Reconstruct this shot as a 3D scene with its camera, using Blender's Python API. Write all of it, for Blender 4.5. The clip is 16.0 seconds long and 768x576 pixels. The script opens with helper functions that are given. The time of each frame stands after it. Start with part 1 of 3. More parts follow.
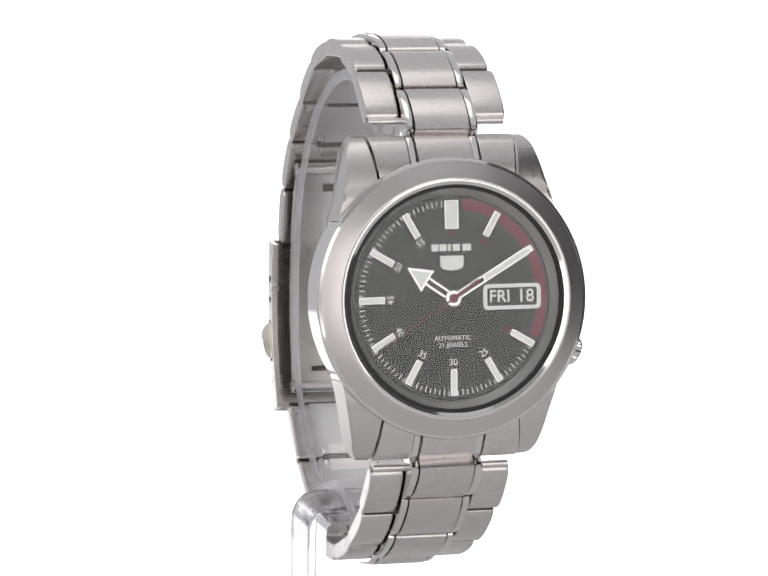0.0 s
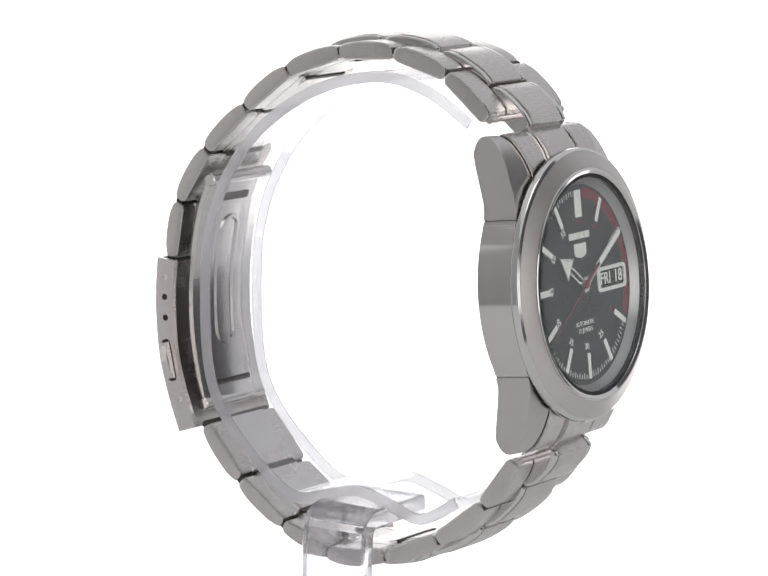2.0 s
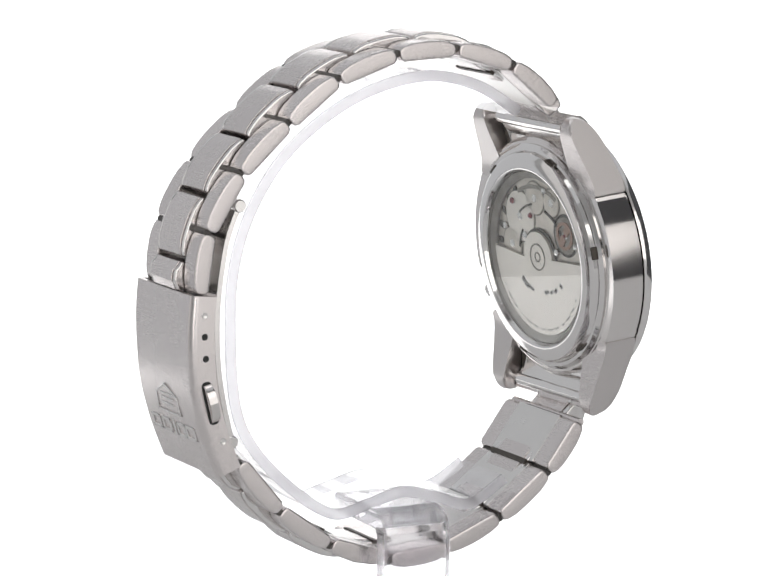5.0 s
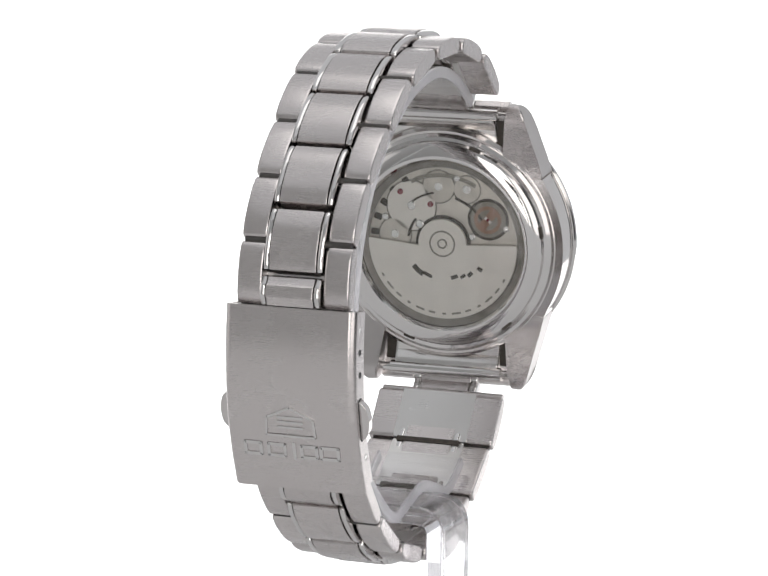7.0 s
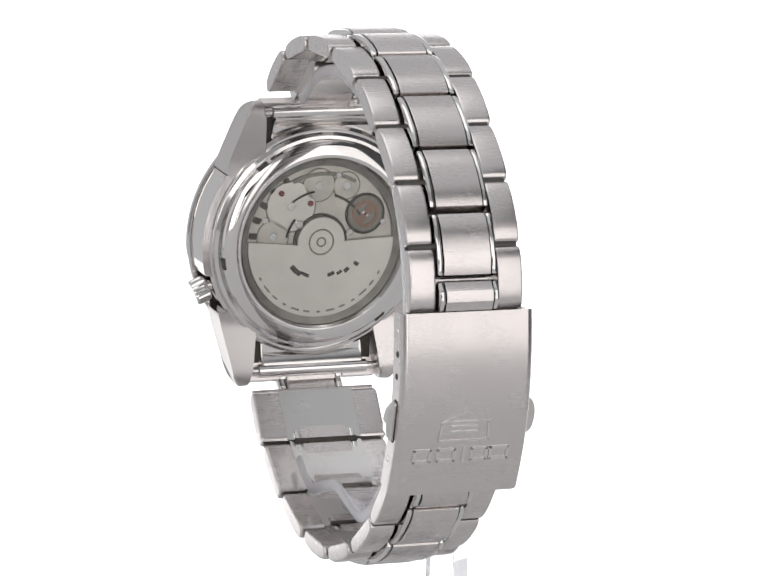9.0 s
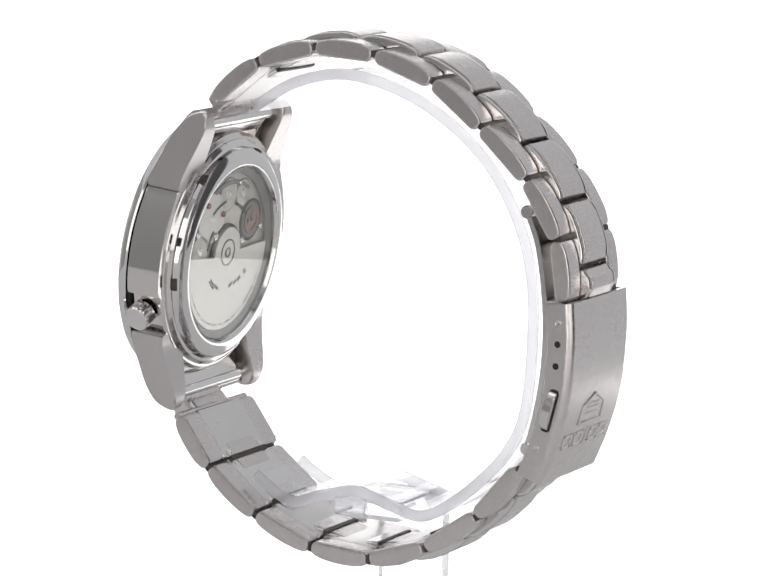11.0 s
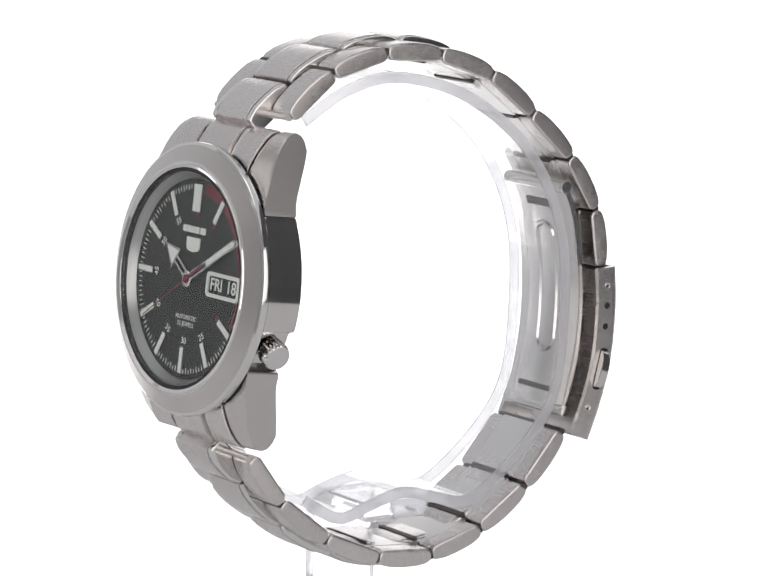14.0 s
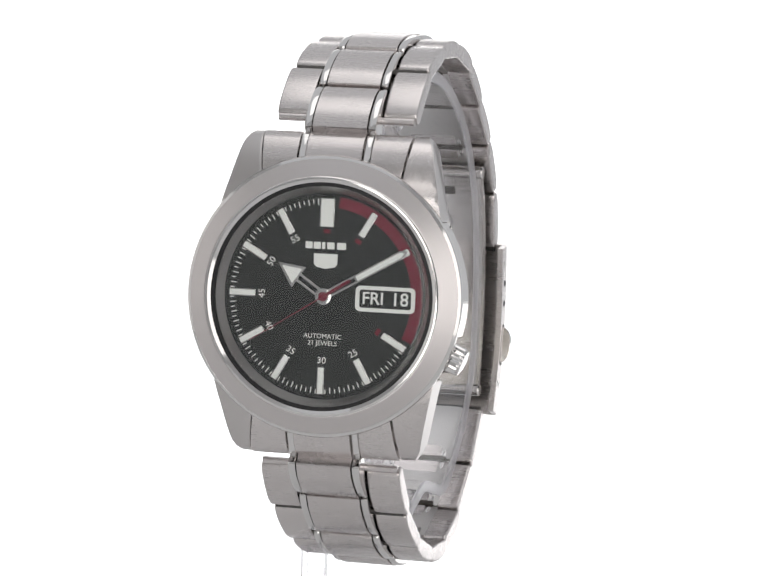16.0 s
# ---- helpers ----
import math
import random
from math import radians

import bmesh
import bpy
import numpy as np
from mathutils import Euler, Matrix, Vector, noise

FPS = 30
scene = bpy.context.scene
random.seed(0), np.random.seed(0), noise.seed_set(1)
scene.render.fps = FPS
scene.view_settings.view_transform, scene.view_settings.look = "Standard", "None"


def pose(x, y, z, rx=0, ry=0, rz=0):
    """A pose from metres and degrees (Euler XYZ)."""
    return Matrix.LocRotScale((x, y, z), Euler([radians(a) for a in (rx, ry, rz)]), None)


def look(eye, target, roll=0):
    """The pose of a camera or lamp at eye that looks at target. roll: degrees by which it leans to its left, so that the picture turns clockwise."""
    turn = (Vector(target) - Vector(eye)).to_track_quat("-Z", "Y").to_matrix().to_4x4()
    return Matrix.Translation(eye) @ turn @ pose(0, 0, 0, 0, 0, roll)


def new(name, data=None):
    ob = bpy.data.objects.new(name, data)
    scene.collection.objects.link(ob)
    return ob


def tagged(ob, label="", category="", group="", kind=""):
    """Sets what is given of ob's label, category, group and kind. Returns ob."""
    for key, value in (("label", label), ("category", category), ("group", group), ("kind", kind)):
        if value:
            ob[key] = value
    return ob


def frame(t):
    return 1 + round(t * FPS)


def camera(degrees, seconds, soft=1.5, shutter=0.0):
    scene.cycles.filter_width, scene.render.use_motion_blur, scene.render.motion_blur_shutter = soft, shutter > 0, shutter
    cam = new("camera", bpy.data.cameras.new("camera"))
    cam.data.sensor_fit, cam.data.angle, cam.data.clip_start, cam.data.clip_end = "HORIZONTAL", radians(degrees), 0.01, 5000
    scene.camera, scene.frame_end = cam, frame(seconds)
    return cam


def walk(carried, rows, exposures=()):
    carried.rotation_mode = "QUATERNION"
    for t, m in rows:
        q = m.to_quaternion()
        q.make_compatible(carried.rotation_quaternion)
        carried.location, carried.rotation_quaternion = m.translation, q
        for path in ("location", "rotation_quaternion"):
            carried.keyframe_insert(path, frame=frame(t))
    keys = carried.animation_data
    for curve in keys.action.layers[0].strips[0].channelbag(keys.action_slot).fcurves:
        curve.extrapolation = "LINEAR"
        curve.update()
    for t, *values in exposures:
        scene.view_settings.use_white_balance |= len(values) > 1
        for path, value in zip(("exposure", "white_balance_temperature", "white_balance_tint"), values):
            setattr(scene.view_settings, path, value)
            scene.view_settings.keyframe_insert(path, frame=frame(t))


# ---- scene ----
# Units while building are millimetres in the turning frame of the watch; part() turns them into metres.
cam = camera(12.297, 16.0, soft=1.5)
EYE = Vector((0.00005, -0.5096, 0.1583))
_pitch = radians(9.088)
_aim = EYE + Vector((0.0, math.cos(_pitch), -math.sin(_pitch)))
STILL = look(EYE, _aim, 1.011)
walk(cam, [(0, STILL), (16, STILL)])

# ---- world and lights: a white product table with soft boxes ----
world = bpy.data.worlds.new("studio")
scene.world = world
world.use_nodes = True
world.node_tree.nodes["Background"].inputs[0].default_value = (0.95, 0.97, 1.0, 1)
world.node_tree.nodes["Background"].inputs[1].default_value = 0.62
scene.view_settings.exposure = 0.0


def soft_box(name, eye, target, w, h, power, colour=(1, 0.98, 0.96)):
    d = bpy.data.lights.new(name, "AREA")
    d.shape, d.size, d.size_y, d.energy, d.color = "RECTANGLE", w, h, power, colour
    ob = new(name, d)
    ob.matrix_world = look(eye, target)
    return ob


soft_box("soft_box_top", (0.0, -0.05, 0.95), (0, 0.0, 0.08), 0.6, 0.5, 0.78)
soft_box("soft_box_front_left", (-0.13, -0.98, 0.26), (0, 0, 0.08), 0.48, 0.78, 2.35)
soft_box("soft_box_front_right", (0.63, -0.82, 0.26), (0, 0, 0.08), 1.0, 0.78, 3.1)
# unseen fill lamp added to light the left rim
soft_box("fill_side", (-0.70, -0.03, 0.20), (0, 0, 0.08), 0.45, 0.6, 0.3)


# ---- materials ----
def mat(name):
    m = bpy.data.materials.new(name)
    m.use_nodes = True
    nt = m.node_tree
    return m, nt, nt.nodes["Principled BSDF"]


def node(nt, kind, **inputs):
    n = nt.nodes.new(kind)
    for k, v in inputs.items():
        n.inputs[k.replace("_", " ")].default_value = v
    return n


def metal(name, colour, rough, grain=0.0, stretch=(1, 1, 1), aniso=0.0, bump=0.0, spread=0.04):
    """Steel with a grain stretched along one axis and faint smears."""
    m, nt, p = mat(name)
    p.inputs["Metallic"].default_value = 1.0
    tc = nt.nodes.new("ShaderNodeTexCoord")
    mp = nt.nodes.new("ShaderNodeMapping")
    mp.inputs["Scale"].default_value = stretch
    nt.links.new(tc.outputs["Object"], mp.inputs["Vector"])
    fine = node(nt, "ShaderNodeTexNoise", Scale=21000.0, Detail=2.0)
    nt.links.new(mp.outputs["Vector"], fine.inputs["Vector"])
    broad = node(nt, "ShaderNodeTexNoise", Scale=160.0, Detail=3.0)
    nt.links.new(tc.outputs["Object"], broad.inputs["Vector"])
    info = nt.nodes.new("ShaderNodeObjectInfo")
    add = nt.nodes.new("ShaderNodeMath")
    add.operation = "MULTIPLY_ADD"
    add.inputs[1].default_value = grain
    nt.links.new(fine.outputs["Fac"], add.inputs[0])
    mul = nt.nodes.new("ShaderNodeMath")
    mul.operation = "MULTIPLY_ADD"
    mul.inputs[1].default_value = 0.10
    nt.links.new(broad.outputs["Fac"], mul.inputs[0])
    mul.inputs[2].default_value = rough - 0.05 - grain / 2
    nt.links.new(mul.outputs[0], add.inputs[2])
    nt.links.new(add.outputs[0], p.inputs["Roughness"])
    ramp = nt.nodes.new("ShaderNodeMix")
    ramp.data_type = "RGBA"
    ramp.inputs["A"].default_value = (*[c * (1 - spread) for c in colour], 1)
    ramp.inputs["B"].default_value = (*[min(1, c * (1 + spread)) for c in colour], 1)
    nt.links.new(info.outputs["Random"], ramp.inputs["Factor"])
    nt.links.new(ramp.outputs["Result"], p.inputs["Base Color"])
    if bump:
        b = node(nt, "ShaderNodeBump", Strength=bump, Distance=0.00002)
        nt.links.new(fine.outputs["Fac"], b.inputs["Height"])
        nt.links.new(b.outputs["Normal"], p.inputs["Normal"])
    return m


STEEL = (0.650, 0.61, 0.60)
brushed = metal("brushed_steel", STEEL, 0.27, 0.06, (0.02, 1, 1), spread=0.05)
brushed_ring = metal("brushed_bezel_steel", STEEL, 0.30, 0.05, bump=0.03)
_nt = brushed_ring.node_tree
_tan = _nt.nodes.new("ShaderNodeTangent")
_tan.direction_type, _tan.axis = "RADIAL", "Y"
_nt.links.new(_tan.outputs[0], _nt.nodes["Principled BSDF"].inputs["Tangent"])
_nt.nodes["Principled BSDF"].inputs["Anisotropic"].default_value = 0.8
satin = metal("satin_steel", (0.68, 0.65, 0.635), 0.095, 0.03, (1, 0.06, 1))
lug_side = metal("lug_side_steel", (0.60, 0.57, 0.56), 0.33, 0.05, (1, 0.06, 1))
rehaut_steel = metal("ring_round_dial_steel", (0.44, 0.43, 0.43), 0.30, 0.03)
polished = metal("polished_steel", (0.72, 0.70, 0.69), 0.09, 0.02)
plate_steel = metal("plate_steel", (0.70, 0.685, 0.67), 0.30, 0.06, (0.05, 1, 1))
inner_steel = metal("inner_steel", (0.72, 0.70, 0.685), 0.17, 0.06, (0.05, 1, 1))


def paint(name, colour, rough, noise_amount=0.1, scale=600.0, coat=0.0, metallic=0.0):
    m, nt, p = mat(name)
    tc = nt.nodes.new("ShaderNodeTexCoord")
    n = node(nt, "ShaderNodeTexNoise", Scale=scale, Detail=4.0)
    nt.links.new(tc.outputs["Object"], n.inputs["Vector"])
    mx = nt.nodes.new("ShaderNodeMix")
    mx.data_type = "RGBA"
    mx.inputs["A"].default_value = (*[c * (1 - noise_amount) for c in colour], 1)
    mx.inputs["B"].default_value = (*[min(1, c * (1 + noise_amount)) for c in colour], 1)
    nt.links.new(n.outputs["Fac"], mx.inputs["Factor"])
    nt.links.new(mx.outputs["Result"], p.inputs["Base Color"])
    p.inputs["Roughness"].default_value = rough
    p.inputs["Metallic"].default_value = metallic
    p.inputs["Coat Weight"].default_value = coat
    return m


dial_black = paint("black_dial_lacquer", (0.027, 0.028, 0.028), 0.42, 0.2)
dial_black.node_tree.nodes["Principled BSDF"].inputs["Specular IOR Level"].default_value = 0.2
dial_red = paint("dark_red_print", (0.18, 0.010, 0.030), 0.5, 0.3, 1500)
hand_red = paint("red_lacquer", (0.17, 0.012, 0.03), 0.35)
lume = paint("white_lume", (0.88, 0.88, 0.85), 0.55, 0.06, 3000)
print_white = paint("white_print", (0.85, 0.85, 0.83), 0.6, 0.05)
# black for gasket and camera, and for shade painted into gaps and holes
black_gap = paint("black_parts_and_gap_shade", (0.008, 0.008, 0.008), 0.5)
window_black = paint("date_disc_black", (0.01, 0.01, 0.01), 0.6)
# plate colour kept below the rotor's for the shade under the glass
plate_grey = paint("movement_plate", (0.60, 0.555, 0.505), 0.34, 0.30, 450, metallic=0.75)
rotor_metal = paint("rotor_steel", (0.74, 0.695, 0.65), 0.34, 0.12, 300, metallic=0.75)
# shade of slots and recesses put into the colour; also serves dark marks
dark_metal = paint("dark_recess_shade_and_marks", (0.07, 0.06, 0.05), 0.5, 0.5, 1500, metallic=0.4)
# steel darkened in its colour for the shade between links
shaded_steel = paint("shaded_pin_steel", (0.10, 0.095, 0.09), 0.45, 0.2, 1500, metallic=0.9)
# lighter recess shade as colour, also for rings and rotor marks
shade_metal = paint("grey_recess_shade_and_marks", (0.26, 0.24, 0.21), 0.5, 0.4, 1500, metallic=0.5)
ring_metal = paint("dark_ring_steel", (0.24, 0.22, 0.20), 0.4, 0.6, 500, metallic=0.6)
copper = paint("dull_copper", (0.30, 0.19, 0.15), 0.3, 0.1, 900, metallic=0.9)
jewel = paint("ruby_jewel", (0.20, 0.05, 0.06), 0.1)
wall_grey = paint("grey_wall_paint", (0.44, 0.44, 0.45), 0.8, 0.05, 6)
glow_white = paint("backlit_acrylic", (0.9, 0.9, 0.9), 0.6, 0.01, 8)
glow_white.node_tree.nodes["Principled BSDF"].inputs["Emission Color"].default_value = (1, 1, 1, 1)
glow_white.node_tree.nodes["Principled BSDF"].inputs["Emission Strength"].default_value = 1.0
# dark tone for the added right wall, so the bezel mirrors dark
wall_dark = paint("dark_wall_paint", (0.13, 0.13, 0.135), 0.8, 0.08, 6)
wall_white = paint("white_wall_paint", (0.72, 0.72, 0.71), 0.8, 0.05, 6)
sheet_white = paint("matt_white_board", (0.76, 0.76, 0.76), 0.7, 0.01, 8)


def plastic(name, share, tint):
    """Clear plastic: part bent by the thickness of the sheet, part seen straight through."""
    m, nt, p = mat(name)
    out = nt.nodes["Material Output"]
    p.inputs["Base Color"].default_value = (*tint, 1)
    p.inputs["Transmission Weight"].default_value = 1.0
    p.inputs["IOR"].default_value = 1.47
    p.inputs["Roughness"].default_value = 0.0
    straight = node(nt, "ShaderNodeBsdfTransparent", Color=(*tint, 1))
    mix = nt.nodes.new("ShaderNodeMixShader")
    mix.inputs[0].default_value = share
    nt.links.new(straight.outputs[0], mix.inputs[1])
    nt.links.new(p.outputs[0], mix.inputs[2])
    nt.links.new(mix.outputs[0], out.inputs["Surface"])
    return m


acrylic = plastic("clear_acrylic", 0.85, (0.955, 0.945, 0.965))


def thin_clear(name, tint, rough, base=0.04):
    """A clear pane seen straight through, with a gloss that grows towards the edge-on view."""
    m, nt, p = mat(name)
    nt.nodes.remove(p)
    see = node(nt, "ShaderNodeBsdfTransparent", Color=(*tint, 1))
    gloss = node(nt, "ShaderNodeBsdfGlossy", Color=(1, 1, 1, 1), Roughness=rough)
    face = node(nt, "ShaderNodeLayerWeight", Blend=0.5)
    power, fres = nt.nodes.new("ShaderNodeMath"), nt.nodes.new("ShaderNodeMath")
    power.operation, fres.operation = "POWER", "MULTIPLY_ADD"
    power.inputs[1].default_value = 5.0
    fres.inputs[1].default_value, fres.inputs[2].default_value = 0.97, base
    nt.links.new(face.outputs["Facing"], power.inputs[0])
    nt.links.new(power.outputs[0], fres.inputs[0])
    mix = nt.nodes.new("ShaderNodeMixShader")
    nt.links.new(fres.outputs[0], mix.inputs[0])
    nt.links.new(see.outputs[0], mix.inputs[1])
    nt.links.new(gloss.outputs[0], mix.inputs[2])
    nt.links.new(mix.outputs[0], nt.nodes["Material Output"].inputs["Surface"])
    return m


acrylic_sheet = thin_clear("clear_acrylic_sheet", (0.985, 0.983, 0.988), 0.04, 0.06)
crystal_glass = thin_clear("watch_crystal", (0.985, 0.99, 0.985), 0.01, 0.033)
acrylic_edge = plastic("cut_acrylic_edge", 0.3, (0.985, 0.98, 0.99))
_nt = acrylic_edge.node_tree
# white mixed in to stand for light guided out of the cut edge
_milk = node(_nt, "ShaderNodeBsdfTranslucent", Color=(0.99, 0.98, 0.995, 1))
_white = node(_nt, "ShaderNodeBsdfDiffuse", Color=(0.98, 0.975, 0.985, 1))
_pair, _all = _nt.nodes.new("ShaderNodeMixShader"), _nt.nodes.new("ShaderNodeMixShader")
_pair.inputs[0].default_value, _all.inputs[0].default_value = 0.10, 0.34
_nt.links.new(_milk.outputs[0], _pair.inputs[1])
_nt.links.new(_white.outputs[0], _pair.inputs[2])
_nt.links.new(_nt.nodes["Mix Shader"].outputs[0], _all.inputs[1])
_nt.links.new(_pair.outputs[0], _all.inputs[2])
_nt.links.new(_all.outputs[0], _nt.nodes["Material Output"].inputs["Surface"])


# ---- mesh helpers ----
def flat_faces(me, limit):
    """Shading normals weighted by area, so that broad faces stay flat and bevels catch the light."""
    around = [[] for _ in me.vertices]
    faces = [(p.normal.copy(), p.area) for p in me.polygons]
    for p in me.polygons:
        for v in p.vertices:
            around[v].append(p.index)
    normals = []
    for p in me.polygons:
        own = faces[p.index][0]
        for v in p.vertices:
            total = Vector((0, 0, 0))
            for f in around[v]:
                if faces[f][0].dot(own) > limit:
                    total += faces[f][0] * faces[f][1]
            normals.append(total.normalized() if total.length > 0 else own)
    me.normals_split_custom_set(normals)


PLACE = [Matrix()]


def part(name, bm, material, parent=None, label="", smooth=35):
    bmesh.ops.recalc_face_normals(bm, faces=bm.faces)
    bm.transform(PLACE[0])
    bm.transform(Matrix.Scale(0.001, 4))
    me = bpy.data.meshes.new(name)
    bm.to_mesh(me)
    bm.free()
    me.materials.append(material)
    if smooth:
        me.shade_smooth()
        me.set_sharp_from_angle(angle=radians(smooth))
        flat_faces(me, math.cos(radians(smooth)))
    ob = new(name, me)
    if parent is not None:
        ob.parent = parent
    if label:
        tagged(ob, label)
    return ob


def lathe(bm, profile, segs=96, closed=True, m=Matrix()):
    """Rings of (r, n) about the local z axis; closed joins the last ring to the first."""
    rings = []
    for r, n in profile:
        if r < 1e-6:
            rings.append([bm.verts.new(m @ Vector((0, 0, n)))] * segs)
        else:
            rings.append([bm.verts.new(m @ Vector((r * math.cos(2 * math.pi * k / segs), r * math.sin(2 * math.pi * k / segs), n))) for k in range(segs)])
    pairs = list(zip(rings, rings[1:])) + ([(rings[-1], rings[0])] if closed else [])
    for a, b in pairs:
        for k in range(segs):
            f = []
            for v in (a[k], a[(k + 1) % segs], b[(k + 1) % segs], b[k]):
                if v not in f:
                    f.append(v)
            if len(f) > 2:
                bm.faces.new(f)
    return bm


def prism(bm, outline, lo, hi, m=Matrix(), bevel=0.0, segs=2):
    """A 2D outline of (a, b) pushed from lo to hi along the local z axis, with its rims rounded."""
    bot = [bm.verts.new(m @ Vector((a, b, lo))) for a, b in outline]
    top = [bm.verts.new(m @ Vector((a, b, hi))) for a, b in outline]
    k = len(outline)
    fs = [bm.faces.new(bot[::-1]), bm.faces.new(top)]
    for i in range(k):
        bm.faces.new((bot[i], bot[(i + 1) % k], top[(i + 1) % k], top[i]))
    if bevel:
        rim = {e for f in fs for e in f.edges}
        bmesh.ops.bevel(bm, geom=list(rim), offset=bevel, segments=segs, profile=0.5, affect="EDGES", clamp_overlap=True)
    return bm


def rounded(w, h, r, segs=4):
    pts = []
    for cx, cy, a0 in ((w / 2 - r, h / 2 - r, 0), (-w / 2 + r, h / 2 - r, 90), (-w / 2 + r, -h / 2 + r, 180), (w / 2 - r, -h / 2 + r, 270)):
        for k in range(segs + 1):
            a = radians(a0 + 90 * k / segs)
            pts.append((cx + r * math.cos(a), cy + r * math.sin(a)))
    return pts


def sweep(bm, path, section):
    """A closed section of (x, h) carried along a path of (y, z) in the plane of the band; h points to the path's left."""
    rings = []
    for i, (y, z) in enumerate(path):
        a, b = path[max(0, i - 1)], path[min(len(path) - 1, i + 1)]
        t = Vector((b[0] - a[0], b[1] - a[1])).normalized()
        rings.append([bm.verts.new((x, y - t.y * h, z + t.x * h)) for x, h in section])
    k = len(section)
    for a, b in zip(rings, rings[1:]):
        for i in range(k):
            bm.faces.new((a[i], a[(i + 1) % k], b[(i + 1) % k], b[i]))
    bm.faces.new(rings[0][::-1])
    bm.faces.new(rings[-1])
    return bm


def smooth_path(pts, per=6):
    """Catmull-Rom through a few points."""
    out = []
    for i in range(len(pts) - 1):
        p0, p1, p2, p3 = [Vector(pts[min(max(j, 0), len(pts) - 1)]) for j in (i - 1, i, i + 1, i + 2)]
        for k in range(per):
            t = k / per
            out.append(tuple(0.5 * (2 * p1 + (p2 - p0) * t + (2 * p0 - 5 * p1 + 4 * p2 - p3) * t * t + (3 * p1 - p0 - 3 * p2 + p3) * t ** 3)))
    out.append(tuple(pts[-1]))
    return out


def plaque(text, size, m, depth=0.04, bold=0.0):
    """Raised lettering as a bmesh, centred on the local origin."""
    c = bpy.data.curves.new("lettering", "FONT")
    c.body, c.size, c.align_x, c.align_y, c.extrude = text, size, "CENTER", "CENTER", depth / 2
    c.offset = bold
    c.resolution_u = 3
    ob = new("lettering", c)
    bpy.context.view_layer.update()
    me = bpy.data.meshes.new_from_object(ob.evaluated_get(bpy.context.evaluated_depsgraph_get()))
    bpy.data.objects.remove(ob)
    bm = bmesh.new()
    bm.from_mesh(me)
    bpy.data.meshes.remove(me)
    bm.transform(m)
    return bm


# ---- the white sweep ----
def board(name, path, half, material, label, category):
    """A bent sheet 3 mm thick that runs along a path of (y, z)."""
    bm = bmesh.new()
    sweep(bm, path, [(half, -3.0), (half, 0.0), (-half, 0.0), (-half, -3.0)])
    return tagged(part(name, bm, material), label, category, kind="structure")


board("table", [(-420.0, 0.0), (118.0, 0.0)], 320.0, sheet_white, "matt white table board under the stand", "table")
board("backdrop", [(120.0, 0.0), (520.0, 0.0)] + [(520 + 300 * math.sin(radians(a)), 300 - 300 * math.cos(radians(a))) for a in range(10, 91, 10)] + [(820.0, 430.0)],
      215.0, glow_white, "backlit white acrylic backdrop sweep", "backdrop")
board("floor", [(-1240.0, -750.0), (2500.0, -750.0)], 2500.0, wall_grey, "plain grey studio floor", "floor")


def studio_wall(name, x, material):
    bm = bmesh.new()
    prism(bm, rounded(2400.0, 1700.0, 20.0, 2), -15.0, 15.0, Matrix.Translation((x, -350.0, 450.0)) @ Matrix.Rotation(radians(90), 4, "Y"))
    return tagged(part(name, bm, material), "unseen side wall added to shape reflections", "wall", kind="structure")


# unseen walls added for the steel to mirror, white left and dark right
studio_wall("wall_left", -1300.0, wall_white)
studio_wall("wall_right", 1300.0, wall_dark)
# unseen front wall added to fill reflections behind the soft boxes
bm = bmesh.new()
prism(bm, rounded(2560.0, 2400.0, 20.0, 2), -15.0, 15.0, Matrix.Translation((0.0, -1250.0, 450.0)) @ Matrix.Rotation(radians(90), 4, "X"))
tagged(part("wall_front", bm, wall_white), "unseen white wall added behind the soft boxes", "wall", kind="structure")


def video_camera():
    """The dark camera on its tripod head that the polished steel mirrors."""
    thing = tagged(new("video_camera"), "black video camera facing the watch", "camera")
    bm = bmesh.new()
    prism(bm, rounded(110.0, 94.0, 12.0, 4), 50.0, 150.0, BODY, 3.0)
    body = part("body", bm, black_gap, thing)
    bm = bmesh.new()
    lathe(bm, [(46.0, 50.0), (46.0, 18.0), (44.0, 15.0), (36.0, 15.0), (34.0, 30.0), (0.0, 32.0), (0.0, 50.0)], 48, False, BODY)
    part("lens_barrel", bm, black_gap, body)
    bm = bmesh.new()
    lathe(bm, [(0, -90.0), (26.0, -90.0), (26.0, -48.0), (0, -48.0)], 24, False, Matrix.Translation((EYE.x * 1000, EYE.y * 1000 - 85.0, EYE.z * 1000)))
    lathe(bm, [(0, -905.0), (14.0, -905.0), (14.0, -88.0), (0, -88.0)], 24, False, Matrix.Translation((EYE.x * 1000, EYE.y * 1000 - 85.0, EYE.z * 1000)))
    part("tripod_column", bm, black_gap, thing)
    return thing


BODY = Matrix.Translation(EYE * 1000) @ Euler((radians(90 - 9.088), 0, 0)).to_matrix().to_4x4()
video_camera()

# ---- the watch ----
watch = tagged(new("wristwatch"), "steel wristwatch with black dial on a clear stand", "wristwatch")

# Case frame: x to three o'clock, y to twelve o'clock, z out of the dial.
TILT = 6.6
TURN = 2.4  # the case sits slightly turned on its bracelet
